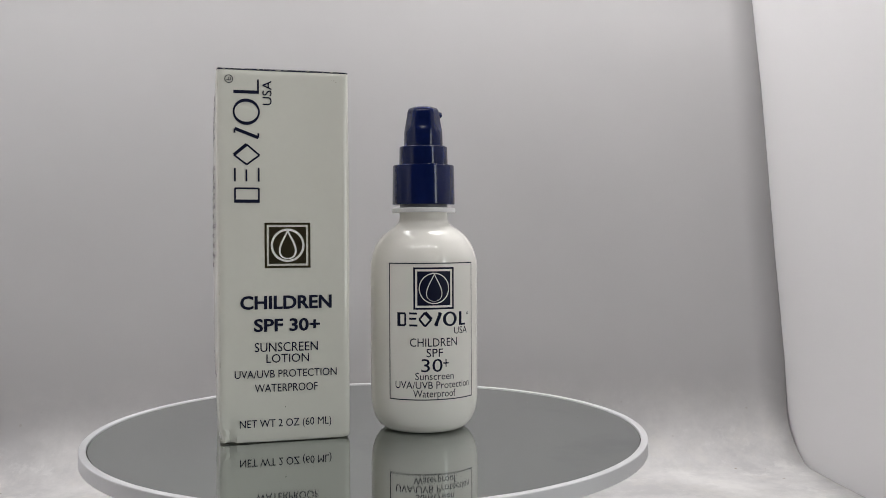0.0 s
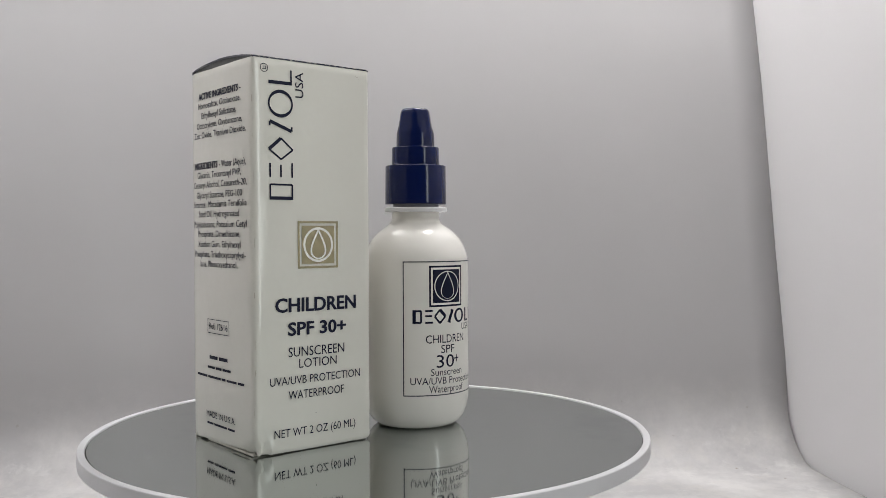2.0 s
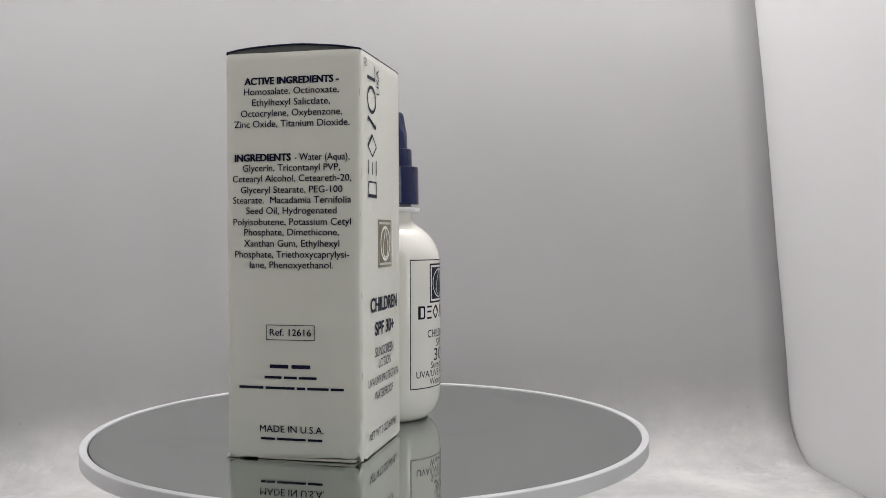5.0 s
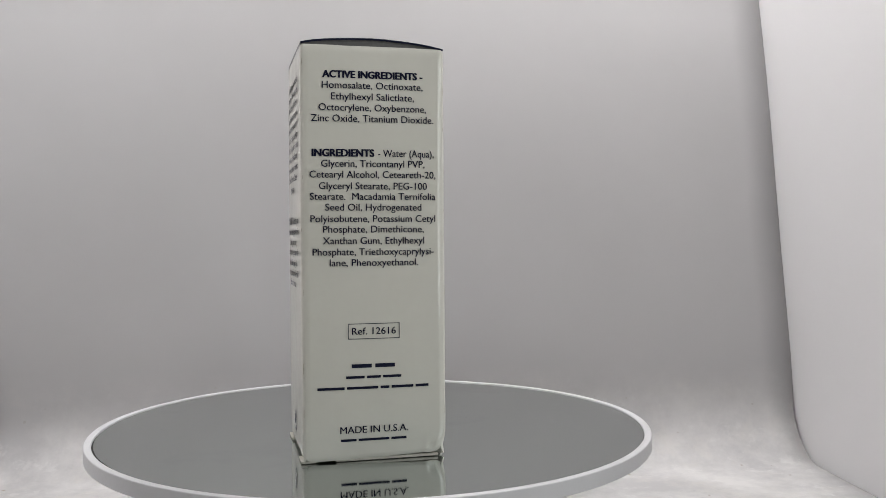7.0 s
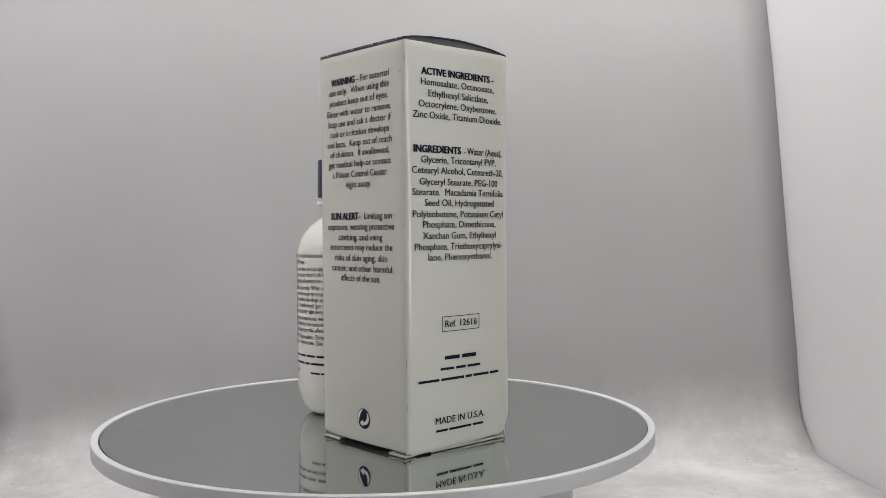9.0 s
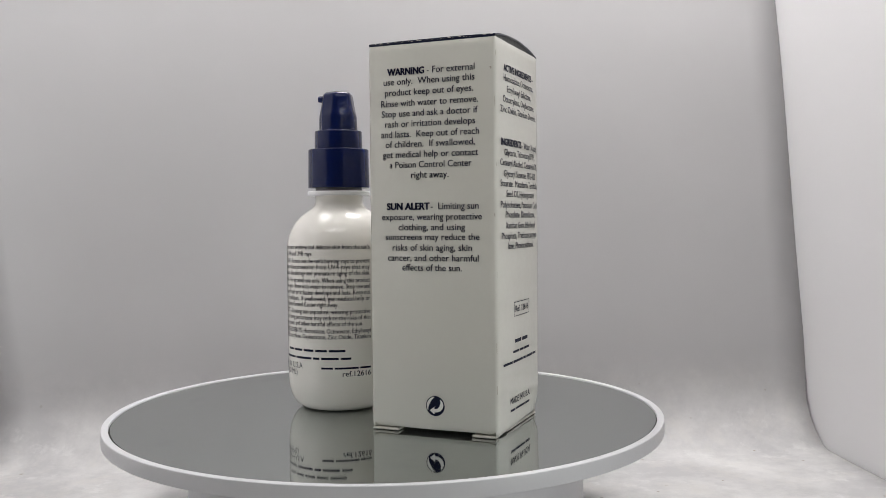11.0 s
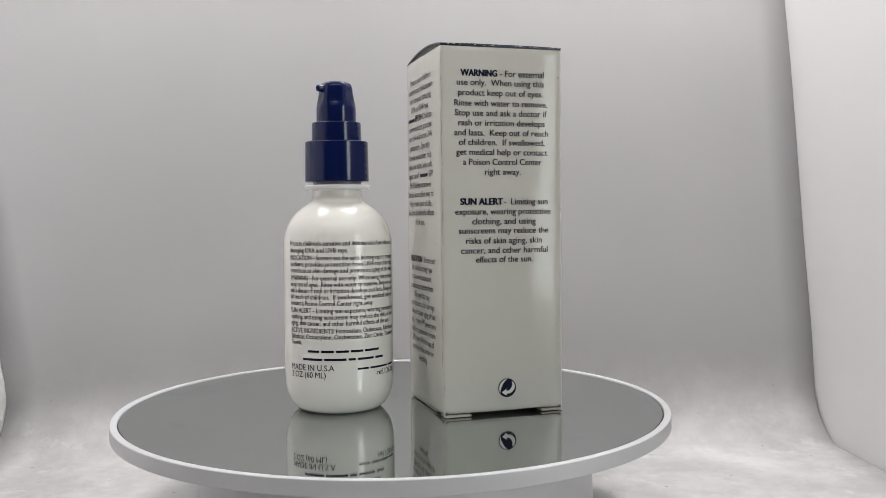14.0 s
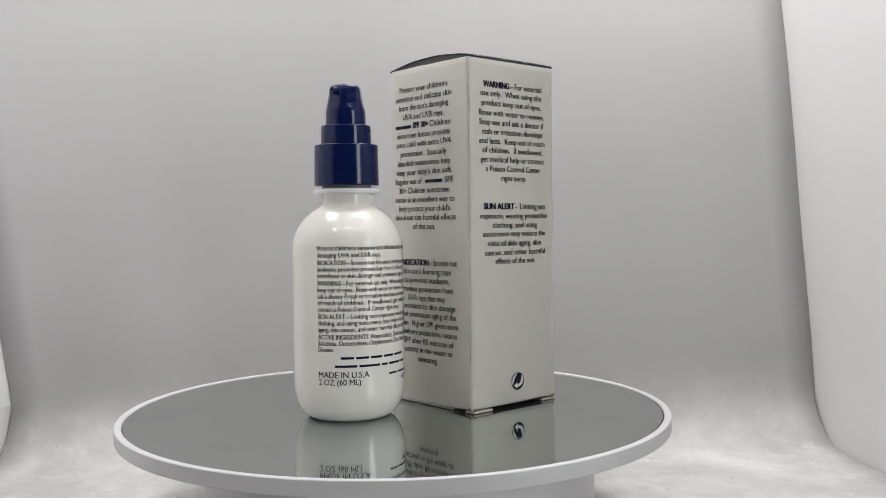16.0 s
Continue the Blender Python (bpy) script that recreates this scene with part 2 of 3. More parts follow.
def backdrop_profile():
    """(y, z) of the sheet: it lies flat, bends up tightly and hangs leaning slightly back."""
    pts = [(-0.19 + 0.03 * i, FLOOR) for i in range(9)]
    pts += [(0.072, FLOOR), (0.089, FLOOR + 0.0002), (0.0985, -0.0467), (0.1045, -0.0453), (0.1105, -0.0409), (0.1148, -0.0368), (0.1179, -0.0326), (0.1208, -0.0280), (0.1232, -0.0225), (0.1250, -0.0125), (0.1274, 0.0052)]
    pts += [(0.1314, 0.0267), (0.1380, 0.0598), (0.1436, 0.0905), (0.1496, 0.1220), (0.1562, 0.1543), (0.1640, 0.1874), (0.1680, 0.2044), (0.1768, 0.2450), (0.1868, 0.2900), (0.1998, 0.3480), (0.2160, 0.4200), (0.2400, 0.5300)]
    return pts


def build_backdrop():
    bm = bmesh.new()
    prof = backdrop_profile()
    cols = 26
    top = []
    for y, z in prof:
        gap = 0.0002 + 0.0010 * math.exp(-((z + 0.031) / 0.013) ** 2) * (1 if y > 0.07 else 0)
        row = []
        for i in range(cols + 1):
            west = WEST - 0.2 * max(0.0, z + 0.019) + 0.0004  # the west wall leans outwards
            x = west + (EAST - gap - west) * i / cols
            wave = 0.0008 * noise.noise((x * 9, y * 7, z * 8)) * (1 if z > -0.03 else 0.25)
            row.append(bm.verts.new((x, y + wave, z + (wave if y < 0.1 else 0))))
        top.append(row)
    for a, b in zip(top, top[1:]):
        for i in range(cols):
            bm.faces.new((a[i], a[i + 1], b[i + 1], b[i]))
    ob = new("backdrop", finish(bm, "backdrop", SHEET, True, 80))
    mod = ob.modifiers.new("thickness", "SOLIDIFY")
    mod.thickness, mod.offset = 0.0006, 0
    return tagged(ob, "white vinyl backdrop sheet curving from floor to wall, scuffed, brighter floor light painted in", "backdrop", kind="structure")


def wall(name, x0, x1, y0, y1, z0, z1, mat, label, category="wall"):
    ob = new(name, finish(box_mesh(x0, x1, y0, y1, z0, z1), name, mat, False))
    return tagged(ob, label, category, kind="structure")


FRONT, BACK = -0.20, 0.26
build_backdrop()
wall("wall_east", EAST, EAST + 0.006, FRONT, BACK, FLOOR - 0.006, TOP, TENT, "white fabric side wall of the light tent")
bm = bmesh.new()
for y in (FRONT, BACK):
    lean = WEST - 0.2 * (TOP + 0.019)
    bm.faces.new([bm.verts.new((x, y, z)) for x, z in ((WEST, FLOOR - 0.006), (WEST, -0.019), (lean, TOP), (lean - 0.006, TOP), (WEST - 0.006, -0.019), (WEST - 0.006, FLOOR - 0.006))])
bm.verts.ensure_lookup_table()
for i in range(6):
    j = (i + 1) % 6
    bm.faces.new((bm.verts[i], bm.verts[j], bm.verts[6 + j], bm.verts[6 + i]))
tagged(new("wall_west", finish(bm, "wall_west", TENT, False)), "white fabric side wall of the light tent, leaning out", "wall", kind="structure")
wall("wall_north", WEST - 0.12, EAST, BACK, BACK + 0.006, FLOOR - 0.006, TOP, TENT, "white fabric back wall behind the backdrop sheet")
wall("ceiling", WEST - 0.13, EAST + 0.006, FRONT, BACK + 0.006, TOP, TOP + 0.006, TENT, "white fabric top of the light tent", "ceiling")
wall("floor", WEST, EAST, FRONT, BACK, FLOOR - 0.006, FLOOR - 0.0015, TENT, "white tent floor under the backdrop sheet", "floor")
wall("table_top", -0.8, 0.8, -0.75, 0.5, FLOOR - 0.04, FLOOR - 0.0065, TABLE, "brown laminate table top under the tent", "table")
wall("room_wall_south", -1.8, 1.8, -1.9, -1.85, -0.8, 1.6, PAINT, "plain painted room wall")
wall("room_wall_north", -1.8, 1.8, 1.2, 1.25, -0.8, 1.6, PAINT, "plain painted room wall")
wall("room_wall_west", -1.85, -1.8, -1.9, 1.25, -0.8, 1.6, PAINT, "plain painted room wall")
wall("room_wall_east", 1.8, 1.85, -1.9, 1.25, -0.8, 1.6, PAINT, "plain painted room wall")
wall("room_ceiling", -1.85, 1.85, -1.9, 1.25, 1.6, 1.65, PAINT, "plain painted room ceiling", "ceiling")
wall("room_floor", -1.85, 1.85, -1.9, 1.25, -0.85, -0.8, TABLE, "brown room floor", "floor")


# ---- turntable ----
def build_platter():
    root = tagged(new("turntable_platter"), "round grey mirror turntable platter with a white plastic rim", "turntable")
    rim = rounded([(0.0950, -0.0044), (0.1000, -0.0044), (0.1000, 0.0004), (0.0975, 0.0004), (0.0975, -0.0020), (0.0950, -0.0020)], 0.0004)
    part("rim", lathe(rim, 180, True), RIM, root, "white plastic rim")
    part("mirror", lathe([(0, 0.0), (0.0971, 0.0), (0.0971, -0.0016)], 180), MIRROR, root, "grey tinted mirror disc", False).location = (0.0001, -0.0002, 0)
    # added dark ring: paints the shade in the gap between mirror and rim
    part("gap_shade_ring", lathe([(0.0940, -0.0005), (0.0976, -0.0005), (0.0976, -0.0030), (0.0940, -0.0030)], 180, True), GAP, root, "dark ring painted as the shade in the gap round the mirror")
    part("tray", lathe([(0, -0.0017), (0.0955, -0.0017), (0.0955, -0.0043), (0, -0.0043)], 96), RIM, root, "white tray under the mirror")
    return root


def build_turntable_base():
    root = tagged(new("turntable_stand"), "white plastic drum base under the turntable platter", "stand")
    root.location = (0, 0, FLOOR + 0.001)
    h = -FLOOR - 0.0055
    part("drum", lathe(rounded([(0, 0.0), (0.0705, 0.0), (0.0720, 0.004), (0.0710, h - 0.004), (0.0690, h - 0.0005), (0, h - 0.0005)], 0.002), 96), RIM, root)
    part("spindle", lathe([(0, h - 0.001), (0.02, h - 0.001), (0.02, h + 0.0014), (0, h + 0.0014)], 32), GAP, root, "dark spindle")
    return root


platter = build_platter()
build_turntable_base()

# ---- carton ----
CW, CD, CH, CZ = 0.0446, 0.0446, 0.1274, 0.0007  # width, depth, height of the top edge, height of the bottom edge
BULGE = {"front": 0.0007, "back": 0.0006, "west": 0.0013, "east": 0.0010}


def bulge(side, s, z):
    """How far a wall of the carton swells out, s from -1 to 1 across it."""
    k = max(0.0, min(1.0, (z - CZ) / (CH - CZ)))
    return BULGE[side] * (1 - s * s) ** 0.7 * math.sin(math.pi * k) ** 0.6 if abs(s) < 1 else 0.0


def on_side(side, proud=0.00007):
    """A function that lays (u, z) in mm on a wall of the carton; u runs to the right as one reads it."""
    proud += 0.0001

    def place(u, z, more=0.0):
        u, z = u / 1000, z / 1000
        if side in ("front", "back"):
            d = CD / 2 + bulge(side, u / (CW / 2), z) + proud + more
            return Vector((u, -d, z)) if side == "front" else Vector((-u, d, z))
        d = CW / 2 + bulge(side, u / (CD / 2), z) + proud + more
        return Vector((-d, -u, z)) if side == "west" else Vector((d, u, z))
    return place


def build_carton():
    root = tagged(new("sunscreen_carton"), "off-white glossy card carton with dark blue print and crushed corner", "carton")
    bm = bmesh.new()
    r, n = 0.0010, 28
    levels = [CZ + (CH - CZ) * k for k in (0, 0.006, 0.012, 0.02, 0.03, 0.042, 0.06, 0.08, 0.1, 0.16, 0.24, 0.34, 0.45, 0.56, 0.67, 0.77, 0.85, 0.91, 0.95, 0.98, 0.994, 1)]
    rings = []

    def edge(side, s):
        """Height of the bottom edge: the front touches down, the back stands on its tabs; corners are cut round."""
        base = {"front": 0.0002, "back": 0.0013, "west": 0.0009 - 0.0006 * s, "east": 0.0008 + 0.0006 * s}[side]
        return base + {"front": 0.0003, "back": 0.0006, "west": 0.0010, "east": 0.0008}[side] * max(0.0, (abs(s) - 0.9) / 0.1) ** 2

    for z in levels:
        ring = []
        for side in ("front", "east", "back", "west"):
            half, deep = (CW / 2, CD / 2) if side in ("front", "back") else (CD / 2, CW / 2)
            turn = {"front": 0, "east": 90, "back": 180, "west": 270}[side]
            m = Matrix.Rotation(radians(turn), 3, "Z")
            inset = 0.0004 if z in (levels[0], levels[-1]) else 0.0
            for i in range(n + 1):
                s = -1 + 2 * i / n
                u = s * (half - r)
                low = edge(side, -s if side == "west" else s)
                ring.append(m @ Vector((u, -(deep + bulge(side, u / half, z) - inset), low + (z - CZ) / (CH - CZ) * (CH - low))))
            # rounded corner
            c = Vector((half - r, -(deep - r), z))
            for a in (30, 60):
                ring.append(m @ (c + (r - inset) * Vector((math.sin(radians(a)), -math.cos(radians(a)), 0))))
        rings.append(ring)
    vs = []
    for k, ring in enumerate(rings):
        row = []
        for p in ring:
            p = p.copy()
            # the crushed bottom corner and small dents along the edges
            near = (p - Vector((-CW / 2, -CD / 2, CZ))).length
            if near < 0.010:
                w = 1 - near / 0.010
                p += Vector((0.0016, 0.0010, 0.0)) * w * w + 0.0016 * w * noise.noise_vector(p * 330)
                p.z = max(p.z, 0.0003)
            p += 0.00012 * noise.noise_vector(p * 120)
            row.append(bm.verts.new(p))
        vs.append(row)
    for a, b in zip(vs, vs[1:]):
        for i in range(len(a)):
            j = (i + 1) % len(a)
            bm.faces.new((a[i], a[j], b[j], b[i]))
    bm.faces.new(vs[0])
    bm.faces.new(vs[-1])
    part("body", bm, CARD, root, "off-white coated card, slightly bulged", True, 35)

    # arched tuck lid and the dust flaps that show under it
    bm = bmesh.new()
    rows = []
    for i in range(13):
        y = -CD / 2 + 0.0002 + (CD - 0.0004) * i / 12
        z = CH + 0.0001 + 0.0006 * i / 12 + 0.0021 * math.sin(math.pi * i / 12) ** 0.8
        rows.append([bm.verts.new((x, y, z + dz + 0.0002 * noise.noise((x * 90, y * 90, 3)))) for x, dz in ((-CW / 2 + 0.0003, -0.0006), (-CW / 2 + 0.0002, 0), (-CW / 4, 0.0002), (0, 0.0002), (CW / 4, 0.0002), (CW / 2 - 0.0002, 0), (CW / 2 - 0.0003, -0.0006))])
    for a, b in zip(rows, rows[1:]):
        for i in range(6):
            bm.faces.new((a[i], a[i + 1], b[i + 1], b[i]))
    for row in (rows[0], rows[-1]):
        low = [bm.verts.new((v.co.x, v.co.y, CH - 0.0002)) for v in row]
        for i in range(6):
            bm.faces.new((row[i], row[i + 1], low[i + 1], low[i]))
    part("lid", bm, LID, root, "dark blue arched tuck lid", True, 50)
    for sx in (-1, 1):
        bm = bmesh.new()
        x = sx * (CW / 2 - 0.0007)
        lo, hi = [], []
        for i in range(13):
            y = -CD / 2 + 0.0006 + (CD - 0.0012) * i / 12
            z = CH + 0.0004 + 0.0018 * math.sin(math.pi * i / 12) ** 0.8
            for dx, store in ((0, None), (-sx * 0.006, None)):
                (lo if dx == 0 else hi).append((bm.verts.new((x + dx, y, CH - 0.0004)), bm.verts.new((x + dx, y, z))))
        for i in range(12):
            bm.faces.new((lo[i][0], lo[i + 1][0], lo[i + 1][1], lo[i][1]))
            bm.faces.new((hi[i][0], hi[i + 1][0], hi[i + 1][1], hi[i][1]))
            bm.faces.new((lo[i][1], lo[i + 1][1], hi[i + 1][1], hi[i][1]))
        part("dust_flap", bm, FLAP, root, "dust flap, dark grey for the shade under the lid")
    # bottom: layered flaps and the two tabs of the tuck
    part("bottom_flap", box_mesh(-CW / 2 + 0.0004, CW / 2 - 0.0004, -CD / 2 + 0.0025, CD / 2 - 0.010, 0.0001, 0.0009, 0.0001), CARD_RAW, root, "worn raw card flap")
    for x0, x1 in ((-CW / 2 + 0.0005, -CW / 2 + 0.0085), (CW / 2 - 0.0100, CW / 2 - 0.0005)):
        part("tab", box_mesh(x0, x1, CD / 2 - 0.004, CD / 2 + 0.0006, 0.0001, 0.0008, 0.00015), CARD_RAW, root, "worn card tab")
    return root


def lay_mark(parent, make, u, z, half, field, line, drop):
    """A square mark of plain shapes: outer frame, field, ring, drop."""
    low, mid, top = make(0.00006), make(0.00010), make(0.00014)
    lay(parent, flat(ring_faces(0, 0, half, half * 0.91, shape=SQUARE)), low, u, z, mat=field, name="mark_frame")
    lay(parent, flat(rect(-half * 0.81, half * 0.81, -half * 0.81, half * 0.81, half / 8)), low, u, z, mat=field, name="mark_field")
    lay(parent, flat(ring_faces(0, 0, half * 0.74, half * (0.74 - line), 56)), mid, u, z, mat=WHITE_INK, name="mark_ring")
    grown = [(x * half * 0.92, y * half * 0.80 + half * 0.08) for x, y in DROP]
    inner = [(x * (1 - line * 2.1), (y - half * 0.02) * (1 - line * 1.7) - half * 0.03 * line * 10) for x, y in grown]
    n = len(grown)
    lay(parent, flat([[grown[i], grown[(i + 1) % n], inner[(i + 1) % n], inner[i]] for i in range(n) if i not in (0, n - 1)]), top, u, z, mat=WHITE_INK, name="mark_drop_line")


def bar_line(parent, place, u, z, width, height, words, mat=None):
    """Writing that is not spelled out: a plain bar for each word, by its share of the width."""
    gap = height * 0.55
    total = sum(words)
    x = -width / 2
    usable = width - gap * (len(words) - 1)
    for w in words:
        wide = usable * w / total
        lay(parent, flat(rect(x, x + wide, height * 0.1, height * 0.72, 0.8)), place, u, z, mat=mat or INK, name="bar")
        x += wide + gap


def stroke_line(points, w, closed=False):
    """A line of even width through points, as short pieces."""
    quads = []
    ring = points + points[:1] if closed else points
    for (ax, ay), (bx, by) in zip(ring, ring[1:]):
        n = max(1, int(math.hypot(bx - ax, by - ay) / 0.8))
        d = Vector((-(by - ay), bx - ax)).normalized() * w / 2
        for k in range(n):
            px, py, qx, qy = (ax + (bx - ax) * k / n, ay + (by - ay) * k / n, ax + (bx - ax) * (k + 1) / n, ay + (by - ay) * (k + 1) / n)
            quads.append([(px + d.x, py + d.y), (px - d.x, py - d.y), (qx - d.x, qy - d.y), (qx + d.x, qy + d.y)])
    return quads


def brand_shapes(parent, place, u, z, width, height, thick, thin, up=False):
    """A brand word as a row of plain shapes with thick and thin strokes: block, bars, lozenge, slanted block, ring, corner."""
    h, x0 = height, -width / 2
    at = lambda k: x0 + width * k
    oval = [(at(0.735) + 0.105 * width * math.cos(a), h / 2 + h * 0.53 * math.sin(a)) for a in [2 * math.pi * i / 40 for i in range(40)]]
    hole = [(at(0.735) + (0.105 * width - thick) * math.cos(a), h / 2 + (h * 0.53 - thin) * math.sin(a)) for a in [2 * math.pi * i / 40 for i in range(40)]]
    shapes = [
        rect(at(0.01), at(0.01) + thick, 0, h, 0.8) + stroke_line([(at(0.03), h - thin / 2), (at(0.125), h - thin / 2), (at(0.125), thin / 2), (at(0.03), thin / 2)], thin),
        rect(at(0.18), at(0.29), 0, thin, 0.8) + rect(at(0.18), at(0.275), h * 0.48, h * 0.48 + thin, 0.8) + rect(at(0.18), at(0.285), h - thin, h, 0.8),
        stroke_line([(at(0.39), h), (at(0.475), h / 2)], thick) + stroke_line([(at(0.475), h / 2), (at(0.39), 0), (at(0.315), h / 2), (at(0.39), h)], thin),
        stroke_line([(at(0.53), h * 0.04), (at(0.60), h * 0.96)], thick) + stroke_line([(at(0.53), thin / 2), (at(0.565), thin / 2)], thin) + stroke_line([(at(0.565), h - thin / 2), (at(0.60), h - thin / 2)], thin),
        [[oval[i], oval[(i + 1) % 40], hole[(i + 1) % 40], hole[i]] for i in range(40)],
        rect(at(0.88), at(0.88) + thick, 0, h, 0.8) + rect(at(0.88) + thick, at(0.995), 0, thin, 0.8),
    ]
    for quads in shapes:
        lay(parent, flat(quads), place, u, z, up, INK, name="brand_shape")


def print_front(root):
    make = lambda proud: on_side("front", proud)
    p = make(0.00007)
    for text, u, z, width, cap, bold in (
        ("CHILDREN", 0.4, 45.9, 31.0, 4.3, True), ("SPF 30+", 0.6, 38.2, 22.3, 4.1, True),
        ("SUNSCREEN", 0.4, 31.2, 21.5, 3.1, False), ("LOTION", 0.8, 27.4, 14.5, 2.9, False),
        ("UVA/UVB PROTECTION", 0.3, 22.3, 34.7, 2.6, False), ("WATERPROOF", 0.3, 17.4, 21.4, 2.7, False),
        ("NET WT 2 OZ (60 ML)", 0.1, 5.3, 31.2, 2.6, False),
    ):
        print_line(root, text, p, u, z, width, cap, bold)
    brand_shapes(root, p, -8.3, 103.0, 42.6, 8.5, 1.1, 0.6, up=True)
    print_line(root, "USA", p, -4.1, 119.6, 8.3, 3.0, up=True)
    lay(root, flat(ring_faces(0, 0, 1.4, 1.18, 32) + rect(-0.75, 0.7, -0.5, -0.3) + rect(-0.1, 0.1, -0.3, 0.6) + rect(0.5, 0.7, -0.3, 0.6)), p, -18.3, 124.0, name="ring_mark")
    lay_mark(root, make, 1.0, 67.6, 7.75, FOIL, 0.10, FOIL)
    lay(root, flat(rect(-0.15, 0.15, -0.15, 0.15)), p, -0.1, 12.0, mat=INK, name="speck")
    for k, (u, z) in enumerate(((17.2, 124.6), (17.9, 124.1), (16.6, 124.9))):
        lay(root, flat([[(0.3 * math.cos(a), 0.16 * math.sin(a + 0.6 * k)) for a in (0, 1.2, 2.2, 3.4, 4.9)]]), p, u, z, mat=SCUFF, name="scuff")


def print_west(root):
    p = on_side("west")
    for text, z, width in (
        ("ACTIVE INGREDIENTS -", 118.3, 30.1), ("Homosalate, Octinoxate,", 115.0, 30.3), ("Ethylhexyl Salictlate,", 111.5, 24.9),
        ("Octocrylene, Oxybenzone,", 108.1, 32.3), ("Zinc Oxide, Titanium Dioxide.", 104.7, 36.9),
        ("Glycerin, Tricontanyl PVP,", 90.9, 31.1), ("Cetearyl Alcohol, Ceteareth-20,", 87.6, 37.9),
        ("Glyceryl Stearate, PEG-100", 84.1, 32.5), ("Stearate.  Macadamia Ternifolia", 80.9, 37.8), ("Seed Oil, Hydrogenated", 77.6, 28.9),
        ("Polyisobutene, Potassium Cetyl", 74.1, 37.6), ("Phosphate, Dimethicone,", 70.9, 30.3), ("Xanthan Gum, Ethylhexyl", 67.4, 30.5),
        ("Phosphate, Triethoxycaprylysi-", 64.0, 36.5), ("lane, Phenoxyethanol.", 60.7, 26.6), ("Ref. 12616", 39.7, 13.2), ("MADE IN U.S.A.", 9.4, 20.5),
    ):
        print_line(root, text, p, -0.3 if z > 50 else -0.6, z - 0.6 - max(0, z - 100) * 0.015, width * 1.03, 2.1, text.startswith("ACTIVE"))
    print_line(root, "INGREDIENTS", p, -9.7, 93.5, 18.9, 2.15, True)
    print_line(root, "- Water (Aqua),", p, 9.9, 93.5, 17.6, 2.15)
    quads = rect(-8, 8, -2.4, -2.2) + rect(-8, 8, 2.2, 2.4) + rect(-8, -7.8, -2.2, 2.2) + rect(7.8, 8, -2.2, 2.2)
    lay(root, flat(quads), p, -0.6, 40.1, name="text_frame")
    bar_line(root, p, -0.8, 28.7, 13.4, 1.9, (3, 3))
    bar_line(root, p, -0.7, 25.5, 17.2, 1.3, (4, 3, 4))
    bar_line(root, p, -0.7, 22.2, 34.6, 1.3, (6, 7, 2, 5, 3))
    bar_line(root, p, -0.7, 6.2, 20.4, 1.2, (3, 6, 3))


